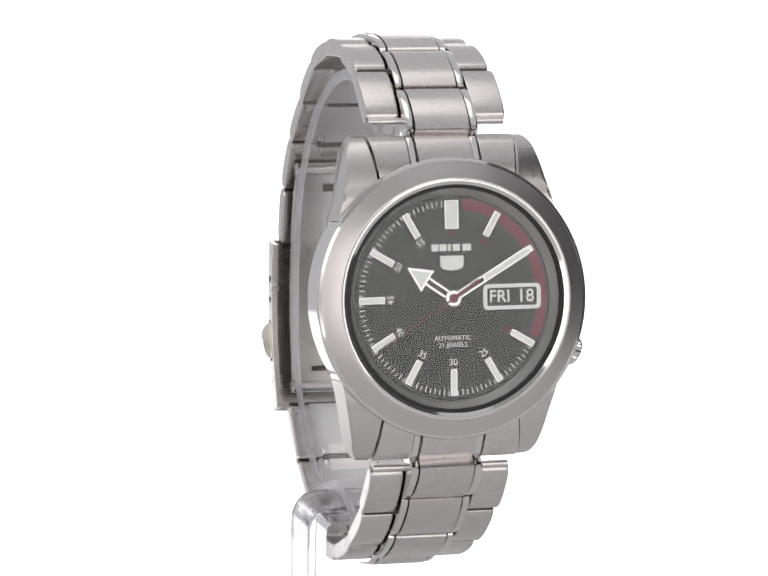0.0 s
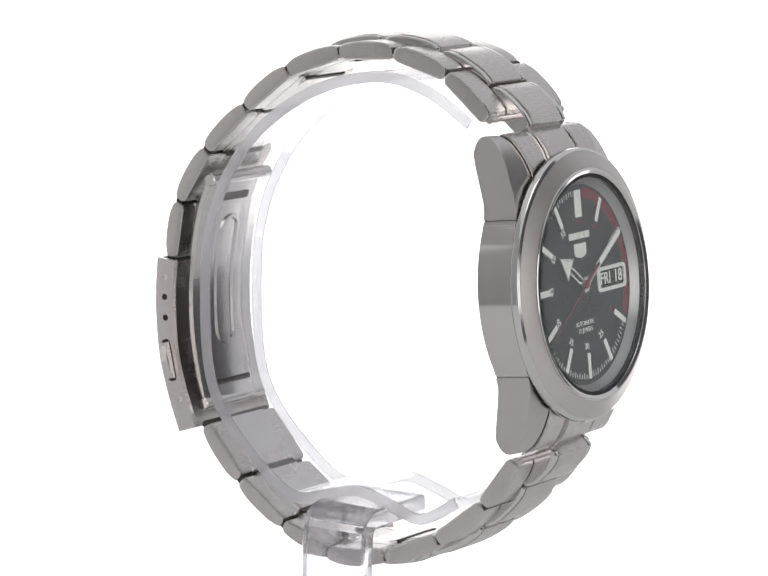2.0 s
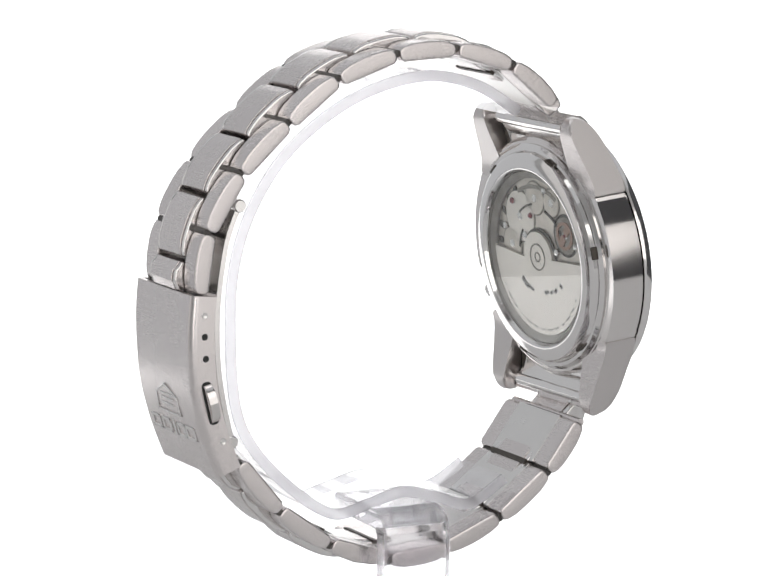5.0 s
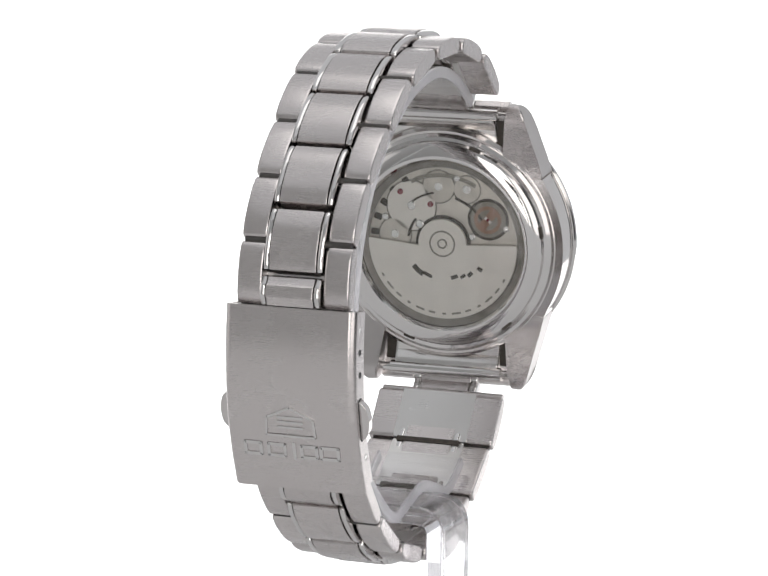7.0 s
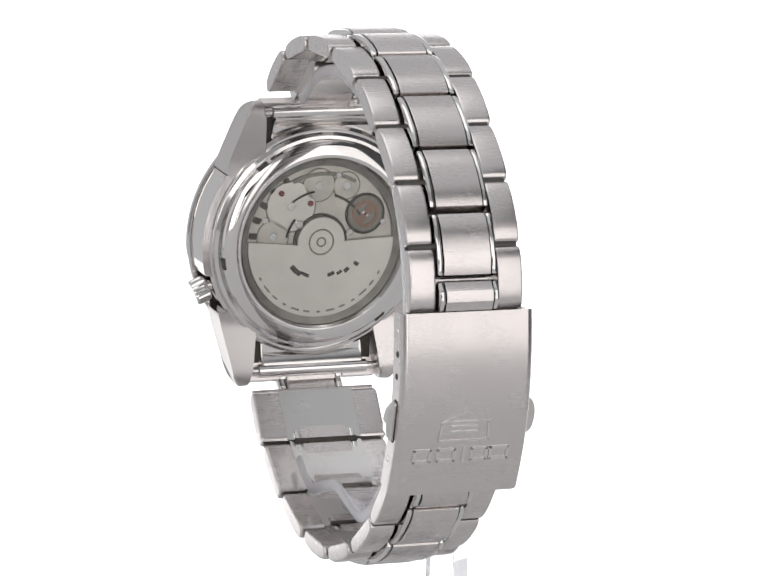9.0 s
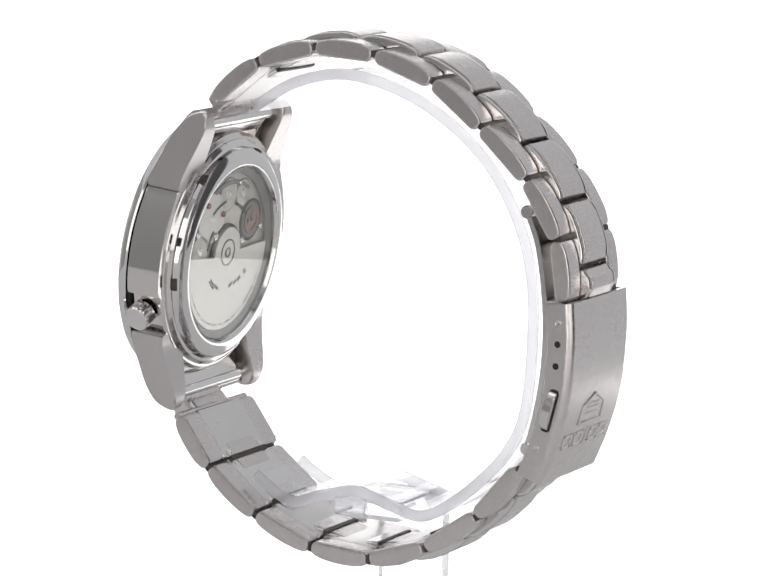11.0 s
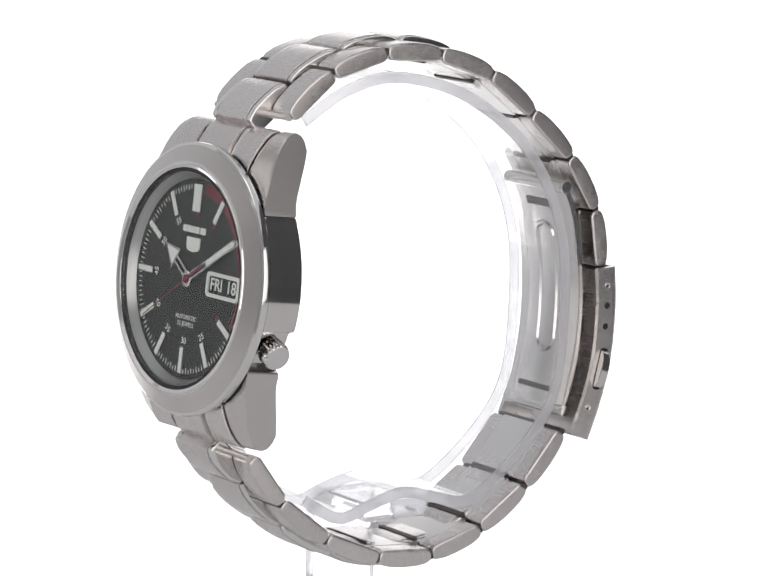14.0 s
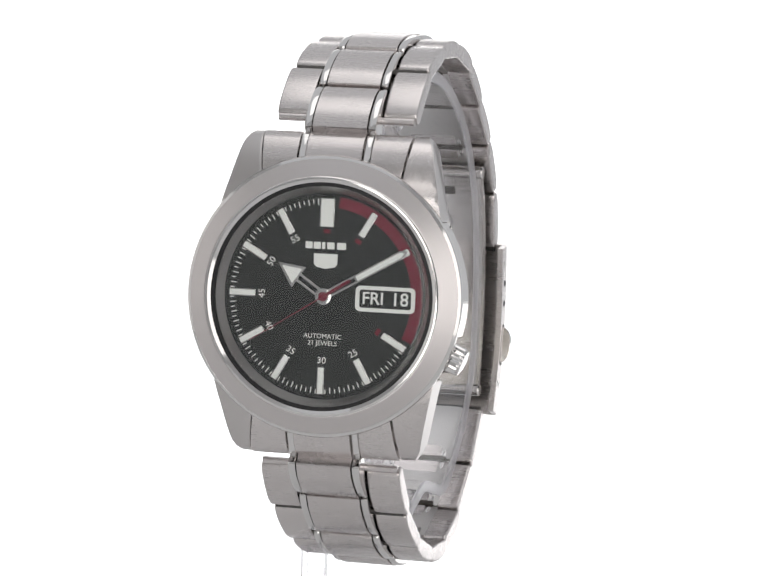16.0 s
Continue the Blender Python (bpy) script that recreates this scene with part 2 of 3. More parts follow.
CASE = Matrix.Translation((0.88, -33.0, 80.6)) @ Matrix.Rotation(radians(TURN), 4, "Z") @ Euler((radians(90 - TILT), 0, 0)).to_matrix().to_4x4()


def clock(minute, r, n=0.0):
    a = radians(90 - 6 * minute)
    return CASE @ Matrix.Translation((r * math.cos(a), r * math.sin(a), n)) @ Matrix.Rotation(a - math.pi / 2, 4, "Z")


def flank(v):
    """Half width over the lugs at the height v: a flat side with a rounded tip."""
    return 13.0 + 0.235 * (22.0 - v) - 0.18 * max(0.0, v - 20.2) ** 2


def middle_case():
    bm = bmesh.new()
    R, cut = 18.75, 10.7
    for sx in (-1, 1):
        side = []
        for k in range(65):
            v = -cut + 2 * cut * k / 64
            x = max(math.sqrt(R * R - v * v), flank(abs(v)))
            if sx > 0 and -10.6 < v < -5.0:
                x -= 1.5
            side.append((sx * x, v))
        side += [(sx * 8.0, cut), (sx * 8.0, -cut)]
        prism(bm, side if sx > 0 else side[::-1], -6.15, -1.02, CASE, 0.16)
    lathe(bm, [(13.0, -6.3), (17.4, -6.3), (17.9, -5.9), (17.9, -1.2), (13.0, -1.2)], 96, True, CASE)
    return part("case", bm, satin, watch, "satin steel case with flat sides")


LUG = smooth_path([(-0.98, 10.6), (-1.02, 12.4), (-1.15, 14.2), (-1.6, 16.5), (-2.45, 18.8), (-3.65, 20.7), (-4.7, 21.65), (-6.0, 22.1), (-7.2, 22.05), (-8.0, 21.3), (-8.2, 20.0), (-7.7, 17.8), (-6.9, 15.2), (-6.2, 12.6), (-6.2, 10.6)], 3)


def seam(v):
    """Half width of the end link, which narrows towards the bezel."""
    return 10.5 - 0.14 * max(0.0, 22.0 - v)


def lug(sx, sy):
    bm = bmesh.new()
    # outline in (n, v) pushed along x
    m = CASE @ Matrix(((0, 0, sx, 0), (0, sy, 0, 0), (1, 0, 0, 0), (0, 0, 0, 1)))
    prism(bm, LUG, 0.0, 4.0, Matrix(), 0.55, 3)
    for v in bm.verts:
        lo = seam(v.co.y) + 0.2
        # the front face falls away towards the outer side
        back = -6.2 - 0.21 * max(0.0, v.co.y - 12.6)
        v.co.x -= 0.8 * (v.co.z / 4.0) ** 2 * min(1.0, max(0.0, (v.co.x - back) / 2.5)) * min(1.0, max(0.0, (v.co.y - 12.0) / 4.0))
        hi = flank(v.co.y)
        v.co.z = lo + v.co.z / 4.0 * (hi - lo)
    bm.transform(m)
    ob = part("lug", bm, brushed, watch)
    ob.data.materials.append(lug_side)
    out = CASE.to_3x3() @ Vector((0, 0, 1))
    for f in ob.data.polygons:
        f.material_index = 0 if f.normal.dot(out) > 0.45 else 1
    return ob


def end_link(sy):
    bm = bmesh.new()
    top = [(-1.1, 14.6), (-1.35, 17.0), (-2.15, 19.2), (-3.25, 21.0), (-4.2, 21.9), (-5.4, 22.2), (-6.3, 21.6), (-5.6, 20.0), (-4.6, 18.2), (-4.4, 14.6)]
    m = CASE @ Matrix(((0, 0, 1, 0), (0, sy, 0, 0), (1, 0, 0, 0), (0, 0, 0, 1)))
    low = [(n - 0.25 if n > -4.2 else n, v) for n, v in top]
    for lo, hi in ((-10.45, -5.15), (5.15, 10.45)):
        prism(bm, top, lo, hi, Matrix(), 0.12)
    for v in bm.verts:
        x = abs(v.co.z)
        v.co.z = math.copysign(5.15 + (x - 5.15) * (seam(v.co.y) - 5.2) / 5.3, v.co.z)
    bm.transform(m)
    prism(bm, [(n + 0.15 if n > -4.2 else n, v + 0.3) for n, v in top], -3.95, 3.95, m, 0.12)
    ob = part("end_link", bm, brushed, watch)
    for lo, hi in ((-5.05, -4.05), (4.05, 5.05)):
        b2 = bmesh.new()
        prism(b2, low, lo, hi, m, 0.2)
        part("polished_strip", b2, polished, ob)
    b2 = bmesh.new()
    prism(b2, [(-4.3, 15.5), (-4.5, 21.2), (-6.0, 21.4), (-6.6, 20.8), (-6.7, 19.7), (-6.1, 18.6), (-5.2, 17.6), (-5.0, 15.5)], -8.2, 8.2, m, 0.25, 2)
    part("spring_bar_housing", b2, inner_steel, ob)
    b2 = bmesh.new()
    lathe(b2, [(0, -10.4), (0.55, -10.4), (0.6, -8.9), (1.0, -8.8), (1.0, -8.0), (1.0, 8.0), (1.0, 8.8), (0.6, 8.9), (0.55, 10.4), (0, 10.4)], 24, False, m @ Matrix.Translation((-6.1, 20.2, 0)))
    part("spring_bar", b2, polished, ob)
    # dark blocks stand in for shade in the hollow beside the housing
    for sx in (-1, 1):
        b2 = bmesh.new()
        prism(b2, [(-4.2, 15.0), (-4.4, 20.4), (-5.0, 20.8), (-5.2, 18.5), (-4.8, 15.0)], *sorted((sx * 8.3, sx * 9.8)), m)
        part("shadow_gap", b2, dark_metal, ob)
    return ob


middle_case()
for sx in (-1, 1):
    for sy in (-1, 1):
        lug(sx, sy)
for sy in (-1, 1):
    end_link(sy)

bz = bmesh.new()
lathe(bz, [(18.7, 0.52), (18.5, 0.62), (16.5, 1.70), (16.3, 1.74), (15.9, 1.7), (15.9, 0.6), (17.5, 0.2)], 160, True, CASE)
bezel = part("bezel", bz, brushed_ring, watch, "wide brushed steel bezel", 25)
b2 = bmesh.new()
lathe(b2, [(18.5, -0.9), (19.0, -0.84), (19.2, -0.6), (19.22, 0.0), (19.1, 0.32), (18.72, 0.52), (17.6, 0.1), (17.6, -0.9)], 160, True, CASE)
part("polished_rim", b2, polished, bezel)
b2 = bmesh.new()
lathe(b2, [(16.3, 1.73), (16.18, 1.86), (15.95, 1.9), (15.5, 1.68), (15.42, 1.45), (15.42, 1.0), (16.0, 1.0)], 160, True, CASE)
part("polished_lip", b2, polished, bezel)
b2 = bmesh.new()
lathe(b2, [(15.44, 1.42), (14.98, 1.5), (14.98, 0.7), (15.44, 0.7)], 128, True, CASE)
part("gasket", b2, black_gap, bezel)
# black ring stands in for the shadow under the bezel
b2 = bmesh.new()
lathe(b2, [(18.45, -1.25), (18.45, -0.7), (16.0, -0.7), (16.0, -1.25)], 128, True, CASE)
part("shadow_gap_ring", b2, black_gap, bezel)
# dark arcs put in as the shadow where the bezel meets the lugs
for mid in (90, 270):
    b2 = bmesh.new()
    arc = [(18.95 * math.cos(radians(mid + a)), 18.95 * math.sin(radians(mid + a))) for a in range(-50, 51, 2)]
    arc += [(18.4 * math.cos(radians(mid + a)), 18.4 * math.sin(radians(mid + a))) for a in range(50, -51, -2)]
    prism(b2, arc, -1.06, -0.86, CASE)
    part("joint_shade", b2, black_gap, bezel)

cr = bmesh.new()
lathe(cr, [(0, 1.64), (13, 1.62), (14.7, 1.6), (14.95, 1.5), (14.95, 0.95), (0, 0.95)], 96, False, CASE)
crystal = part("crystal", cr, crystal_glass, watch, "clear flat watch crystal")
crystal.visible_shadow = False

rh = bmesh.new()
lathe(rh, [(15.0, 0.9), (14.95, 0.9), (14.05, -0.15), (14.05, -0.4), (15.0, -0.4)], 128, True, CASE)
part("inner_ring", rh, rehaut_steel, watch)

d = bmesh.new()
lathe(d, [(0, -0.2), (14.3, -0.2), (14.3, -0.6), (0, -0.6)], 96, False, CASE)
dial = part("dial", d, dial_black, watch, "black dial with white batons and red arc")


def hour_marker(minute, w, r0, r1):
    bm = bmesh.new()
    prism(bm, rounded(w + 0.3, r1 - r0 + 0.2, 0.12), -0.22, 0.06, clock(minute, (r0 + r1) / 2), 0.06)
    ob = part("hour_marker", bm, polished, dial)
    bm = bmesh.new()
    prism(bm, rounded(w, r1 - r0, 0.08), -0.1, 0.10, clock(minute, (r0 + r1) / 2), 0.04)
    part("lume_fill", bm, lume, dial)
    return ob


hour_marker(0, 1.75, 9.5, 13.25)
for mi in (5, 10, 20, 25, 30, 35, 40, 45, 50, 55):
    hour_marker(mi, 0.72, 9.7, 13.25)
for k in range(41, 120):
    mi = k / 2
    if mi % 5:
        bm = bmesh.new()
        long = 0.85 if k % 2 == 0 else 0.6
        prism(bm, rounded(0.13, long, 0.03, 1), -0.21, -0.165, clock(mi, 13.28 - long / 2))
        part("minute_tick", bm, print_white, dial)
# red arc from one past twelve round to four
arc = []
for k in range(37):
    a = radians(90 - 6 * (1.2 + (19.2 - 1.2) * k / 36))
    arc.append((a, 12.15, 13.65))
bm = bmesh.new()
prism(bm, [(r1 * math.cos(a), r1 * math.sin(a)) for a, r0, r1 in arc] + [(r0 * math.cos(a), r0 * math.sin(a)) for a, r0, r1 in reversed(arc)], -0.21, -0.18, CASE)
part("red_arc", bm, dial_red, dial, "dark red printed arc")
for mi, txt in ((25, "25"), (30, "30"), (35, "35"), (40, "40")):
    b = plaque(txt, 1.3, clock(mi, 8.75, -0.17) @ Matrix.Rotation(math.pi, 4, "Z"))
    part("numeral", b, print_white, dial)
for mi, txt in ((45, "45"), (50, "50"), (55, "55")):
    b = plaque(txt, 1.3, clock(mi, 8.75, -0.17))
    part("numeral", b, print_white, dial)
for mi in (0, 5, 20):
    bm = bmesh.new()
    prism(bm, rounded(0.9, 0.55, 0.1), -0.21, -0.175, clock(mi, 8.85))
    part("red_bar", bm, dial_red, dial)
# lettering under the centre, and the maker's mark as plain shapes
for txt, v in (("AUTOMATIC", -5.45), ("21 JEWELS", -6.4)):
    part("lettering", plaque(txt, 0.92, CASE @ Matrix.Translation((0, v, -0.17))), print_white, dial)
for x, w in ((-2.55, 1.0), (-1.4, 1.0), (-0.5, 0.45), (0.5, 1.05), (2.0, 1.25)):
    bm = bmesh.new()
    prism(bm, rounded(w, 0.95, 0.15), -0.21, 0.0, CASE @ Matrix.Translation((x + 0.15, 6.9, 0)), 0.05)
    part("mark_bar", bm, lume, dial)
bm = bmesh.new()
prism(bm, [(-1.65, 5.8), (1.65, 5.8), (1.65, 4.4), (1.3, 4.0), (0.0, 3.72), (-1.3, 4.0), (-1.65, 4.4)], -0.21, 0.0, CASE, 0.06)
part("shield_mark", bm, lume, dial)

# day and date window
bm = bmesh.new()
outer, inner = rounded(8.3, 3.5, 0.7, 5), rounded(7.2, 2.45, 0.35, 5)
WIN = CASE @ Matrix.Translation((8.55, 0, 0))
ro = [[bm.verts.new(WIN @ Vector((x, y, n))) for x, y in ring] for ring, n in ((outer, -0.22), (outer, 0.02), (inner, 0.04), (inner, -0.22))]
for a, b in zip(ro, ro[1:]):
    for k in range(len(a)):
        bm.faces.new((a[k], a[(k + 1) % len(a)], b[(k + 1) % len(a)], b[k]))
part("date_window_frame", bm, lume, dial)
bm = bmesh.new()
prism(bm, rounded(7.3, 2.55, 0.35, 4), -0.22, -0.17, WIN)
part("date_disc", bm, window_black, dial)
part("lettering", plaque("FRI", 2.35, WIN @ Matrix.Translation((-1.75, 0, -0.14)), bold=0.03), print_white, dial)
part("lettering", plaque("18", 2.5, WIN @ Matrix.Translation((2.0, 0, -0.14)), bold=0.03), print_white, dial)


# hands
def pointer(name, minute, pieces, n, material, label=""):
    ob = None
    for outline, mat_, dn in pieces:
        bm = bmesh.new()
        prism(bm, outline, n + dn - 0.05, n + dn + 0.06, clock(minute, 0.0), 0.03)
        if ob is None:
            ob = part(name, bm, mat_, watch, label)
        else:
            part("lume_fill" if mat_ is lume else "bar", bm, mat_, ob)
    return ob


pointer("hour_hand", 50.65, [
    ([(-0.62, 0.6), (-0.28, 0.6), (-0.28, 4.4), (-0.62, 4.4)], polished, 0),
    ([(0.28, 0.6), (0.62, 0.6), (0.62, 4.4), (0.28, 4.4)], polished, 0),
    ([(-1.75, 4.3), (1.75, 4.3), (0, 7.9)], polished, 0),
    ([(-1.2, 4.6), (1.2, 4.6), (0, 7.2)], lume, 0.05)], 0.15, polished, "steel arrow-shaped hour hand")
pointer("minute_hand", 9.95, [
    ([(-0.55, 0.6), (-0.25, 0.6), (-0.25, 5.2), (-0.55, 5.2)], polished, 0),
    ([(0.25, 0.6), (0.55, 0.6), (0.55, 5.2), (0.25, 5.2)], polished, 0),
    ([(-0.55, 5.0), (0.55, 5.0), (0.55, 12.4), (0.0, 13.3), (-0.55, 12.4)], polished, 0),
    ([(-0.35, 5.3), (0.35, 5.3), (0.35, 12.2), (0.0, 12.8), (-0.35, 12.2)], lume, 0.05)], 0.38, polished, "steel baton minute hand with white fill")
pointer("seconds_hand", 39.55, [
    ([(-0.09, 0.5), (0.09, 0.5), (0.05, 12.0), (-0.05, 12.0)], hand_red, 0),
    ([(-0.22, -0.5), (0.22, -0.5), (0.22, -4.4), (-0.22, -4.4)], hand_red, 0)], 0.6, hand_red, "thin red seconds hand")
bm = bmesh.new()
lathe(bm, [(0, 0.78), (0.45, 0.76), (0.62, 0.66), (0.62, 0.1), (0, 0.1)], 24, False, CASE)
boss = part("centre_boss", bm, hand_red, watch)
bm = bmesh.new()
lathe(bm, [(1.05, 0.5), (1.15, 0.44), (1.15, 0.1), (0.6, 0.1), (0.6, 0.5)], 32, True, CASE)
part("ring", bm, polished, boss)

# crown
CROWN = CASE @ Matrix.Rotation(radians(-23.5), 4, "Z") @ Matrix.Translation((0, 0, -3.4)) @ Matrix.Rotation(radians(90), 4, "Y")
bm = bmesh.new()
segs = 48
prof = [(0.9, 16.5), (0.9, 18.2), (1.75, 18.3), (2.0, 18.55), (2.0, 20.3), (1.75, 20.7), (1.2, 20.85), (0, 20.9)]
rings = []
for r, n in prof[:-1]:
    rings.append([bm.verts.new(CROWN @ Vector(((r - (0.16 if (k % 2 and 1.9 < r) else 0)) * math.cos(2 * math.pi * k / segs), (r - (0.16 if (k % 2 and 1.9 < r) else 0)) * math.sin(2 * math.pi * k / segs), n))) for k in range(segs)])
for a, b in zip(rings, rings[1:]):
    for k in range(segs):
        bm.faces.new((a[k], a[(k + 1) % segs], b[(k + 1) % segs], b[k]))
bm.faces.new(rings[-1])
bm.faces.new(rings[0])
part("crown", bm, polished, watch, "knurled polished steel crown", 30)

# case back with a window on the movement
bm = bmesh.new()
lathe(bm, [(17.0, -6.0), (17.0, -6.5), (16.5, -6.85), (16.0, -6.9), (15.75, -7.4), (15.1, -7.9), (13.9, -8.2), (13.35, -8.1), (13.0, -7.6), (13.0, -6.2), (13.5, -5.9)], 128, True, CASE)
back = part("case_back", bm, polished, watch, "polished screw case back with a round window", 25)
# dark blocks stand in for the shade in the key notches
for k in range(6):
    bm = bmesh.new()
    prism(bm, rounded(1.9, 1.0, 0.2), -7.5, -6.5, CASE @ Matrix.Rotation(radians(60 * k + 20), 4, "Z") @ Matrix.Translation((0, 15.55, 0)), 0.1)
    part("key_notch", bm, dark_metal, back)
bm = bmesh.new()
lathe(bm, [(0, -7.95), (12.9, -7.95), (12.95, -7.5), (0, -7.5)], 64, False, CASE)
gl = part("window_glass", bm, crystal_glass, back)
gl.visible_shadow = False
MOVE = CASE @ Matrix.Diagonal((1.065, 1.065, 1, 1))
bm = bmesh.new()
lathe(bm, [(0, -6.3), (12.2, -6.3), (12.2, -5.8), (0, -5.8)], 64, False, MOVE)
movement = part("movement", bm, plate_grey, watch, "grey automatic movement behind glass")
# seen from behind, x runs the other way
bm = bmesh.new()
half = [(11.05 * math.cos(radians(a)), 11.05 * math.sin(radians(a))) for a in range(178, 363, 4)]
hub = [(3.0 * math.cos(radians(a)), 3.0 * math.sin(radians(a))) for a in range(-10, 191, 12)]
prism(bm, half + hub, -7.0, -6.6, MOVE, 0.08)
part("rotor", bm, rotor_metal, movement)
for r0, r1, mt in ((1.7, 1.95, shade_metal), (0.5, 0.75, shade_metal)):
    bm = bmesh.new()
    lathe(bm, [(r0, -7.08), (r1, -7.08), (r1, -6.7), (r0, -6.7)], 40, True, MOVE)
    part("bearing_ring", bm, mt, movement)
# dark pieces on the rotor give its slots their shade
for a0, a1, r, wd in ((218, 238, 5.5, 0.75), (236, 252, 5.2, 0.5), (284, 296, 5.1, 0.55), (299, 308, 5.5, 0.45), (310, 318, 5.9, 0.6), (326, 331, 6.5, 0.8)):
    bm = bmesh.new()
    pts = [((r + wd / 2) * math.cos(radians(a)), (r + wd / 2) * math.sin(radians(a))) for a in np.linspace(a0, a1, 7)]
    pts += [((r - wd / 2) * math.cos(radians(a)), (r - wd / 2) * math.sin(radians(a))) for a in np.linspace(a1, a0, 7)]
    prism(bm, [(-x, y) for x, y in pts], -7.04, -6.8, MOVE)
    part("rotor_slot_shade", bm, dark_metal, movement)
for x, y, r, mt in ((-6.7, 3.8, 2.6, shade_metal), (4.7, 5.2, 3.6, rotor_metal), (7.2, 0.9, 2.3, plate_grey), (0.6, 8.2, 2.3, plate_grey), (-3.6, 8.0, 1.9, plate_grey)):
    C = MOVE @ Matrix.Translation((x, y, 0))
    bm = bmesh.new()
    # wider dark disc paints a shade outline round each bridge
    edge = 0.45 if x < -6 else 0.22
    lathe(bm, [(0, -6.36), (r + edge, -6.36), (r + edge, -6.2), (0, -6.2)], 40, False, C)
    part("recess_shade", bm, dark_metal if x < -6 else shade_metal, movement)
    bm = bmesh.new()
    lathe(bm, [(0, -6.5), (r - 0.15, -6.5), (r, -6.44), (r, -6.2), (0, -6.2)], 40, False, C)
    part("bridge", bm, mt, movement)
    bm = bmesh.new()
    lathe(bm, [(0, -6.58), (0.55, -6.56), (0.7, -6.4), (0, -6.4)], 20, False, C)
    part("screw", bm, inner_steel, movement)
# dark strips for the shade in the bridges' cut-outs on both sides of the hub, and the screws and jewels that glint in
# them
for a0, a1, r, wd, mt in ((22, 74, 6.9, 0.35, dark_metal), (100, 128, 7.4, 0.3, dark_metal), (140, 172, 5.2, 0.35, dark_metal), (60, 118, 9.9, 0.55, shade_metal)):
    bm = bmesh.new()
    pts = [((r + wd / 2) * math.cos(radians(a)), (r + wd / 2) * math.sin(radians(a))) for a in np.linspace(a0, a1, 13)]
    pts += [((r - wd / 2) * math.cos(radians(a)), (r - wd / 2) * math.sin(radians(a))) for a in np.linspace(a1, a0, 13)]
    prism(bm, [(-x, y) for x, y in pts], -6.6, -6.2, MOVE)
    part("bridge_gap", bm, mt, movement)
for x, y, r, mt in ((3.4, 2.6, 0.6, polished), (8.6, 3.4, 0.5, polished), (-4.4, 1.2, 0.5, polished), (1.8, 5.6, 0.42, jewel), (6.3, 7.2, 0.42, jewel), (-9.4, 2.6, 0.45, polished), (-2.2, 9.6, 0.45, polished)):
    bm = bmesh.new()
    lathe(bm, [(0, -6.82), (r * 0.8, -6.8), (r, -6.7), (r, -6.2), (0, -6.2)], 18, False, MOVE @ Matrix.Translation((x, y, 0)))
    part("jewel" if mt is jewel else "screw", bm, mt, movement)
# the balance: a thin rim with three spokes
C = MOVE @ Matrix.Translation((-6.7, 3.8, 0))
bm = bmesh.new()
lathe(bm, [(1.5, -6.66), (2.0, -6.66), (2.0, -6.5), (1.5, -6.5)], 40, True, C)
for k in range(2):
    prism(bm, rounded(1.2, 1.8, 0.3), -6.64, -6.52, C @ Matrix.Rotation(radians(180 * k + 40), 4, "Z") @ Matrix.Translation((0, 1.1, 0)))
part("balance_wheel", bm, copper, movement, "coppery balance wheel")
bm = bmesh.new()
lathe(bm, [(0, -6.72), (0.2, -6.72), (0.24, -6.5), (0, -6.5)], 16, False, C)
part("jewel", bm, jewel, movement)
# shade line round the rotor's hub, and dark marks round the rim
hub_line = [((4.05 if q else 3.55) * math.cos(radians(a)), (4.05 if q else 3.55) * math.sin(radians(a))) for q, rng in ((1, range(-5, 186, 10)), (0, range(185, -6, -10))) for a in rng]
bm = bmesh.new()
prism(bm, hub_line, -6.6, -6.3, MOVE)
part("hub_shade", bm, dark_metal, movement)
bm = bmesh.new()
prism(bm, [(3.6 * math.cos(radians(a)), 3.6 * math.sin(radians(a))) for a in range(0, 360, 12)], -7.02, -6.5, MOVE, 0.1)
part("rotor_hub", bm, rotor_metal, movement)
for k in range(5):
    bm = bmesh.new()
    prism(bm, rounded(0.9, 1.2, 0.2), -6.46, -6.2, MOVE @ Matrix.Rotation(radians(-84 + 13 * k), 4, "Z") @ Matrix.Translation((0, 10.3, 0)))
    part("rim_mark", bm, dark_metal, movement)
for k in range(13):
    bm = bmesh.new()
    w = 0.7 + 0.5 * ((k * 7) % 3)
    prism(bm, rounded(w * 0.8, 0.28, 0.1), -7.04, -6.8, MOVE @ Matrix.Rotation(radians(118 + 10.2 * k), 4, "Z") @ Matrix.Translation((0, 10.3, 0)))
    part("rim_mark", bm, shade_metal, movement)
bm = bmesh.new()
lathe(bm, [(12.15, -7.15), (11.1, -6.72), (11.1, -6.2), (12.15, -6.2)], 96, True, MOVE)
part("chapter_ring", bm, ring_metal, movement)

# ---- the bracelet ----
# The band sits slightly turned and off the axis of the turning stand.
PLACE[0] = Matrix.Translation((0.62, 0, 0)) @ Matrix.Rotation(radians(0.45), 4, "Z")
TOP = [(-22.9, 103.7), (-15.7, 109.65), (-6.6, 112.15), (2.85, 111.6), (12.05, 108.35), (19.6, 102.4), (26.75, 95.6), (31.65, 87.5), (32.9, 78.6)]
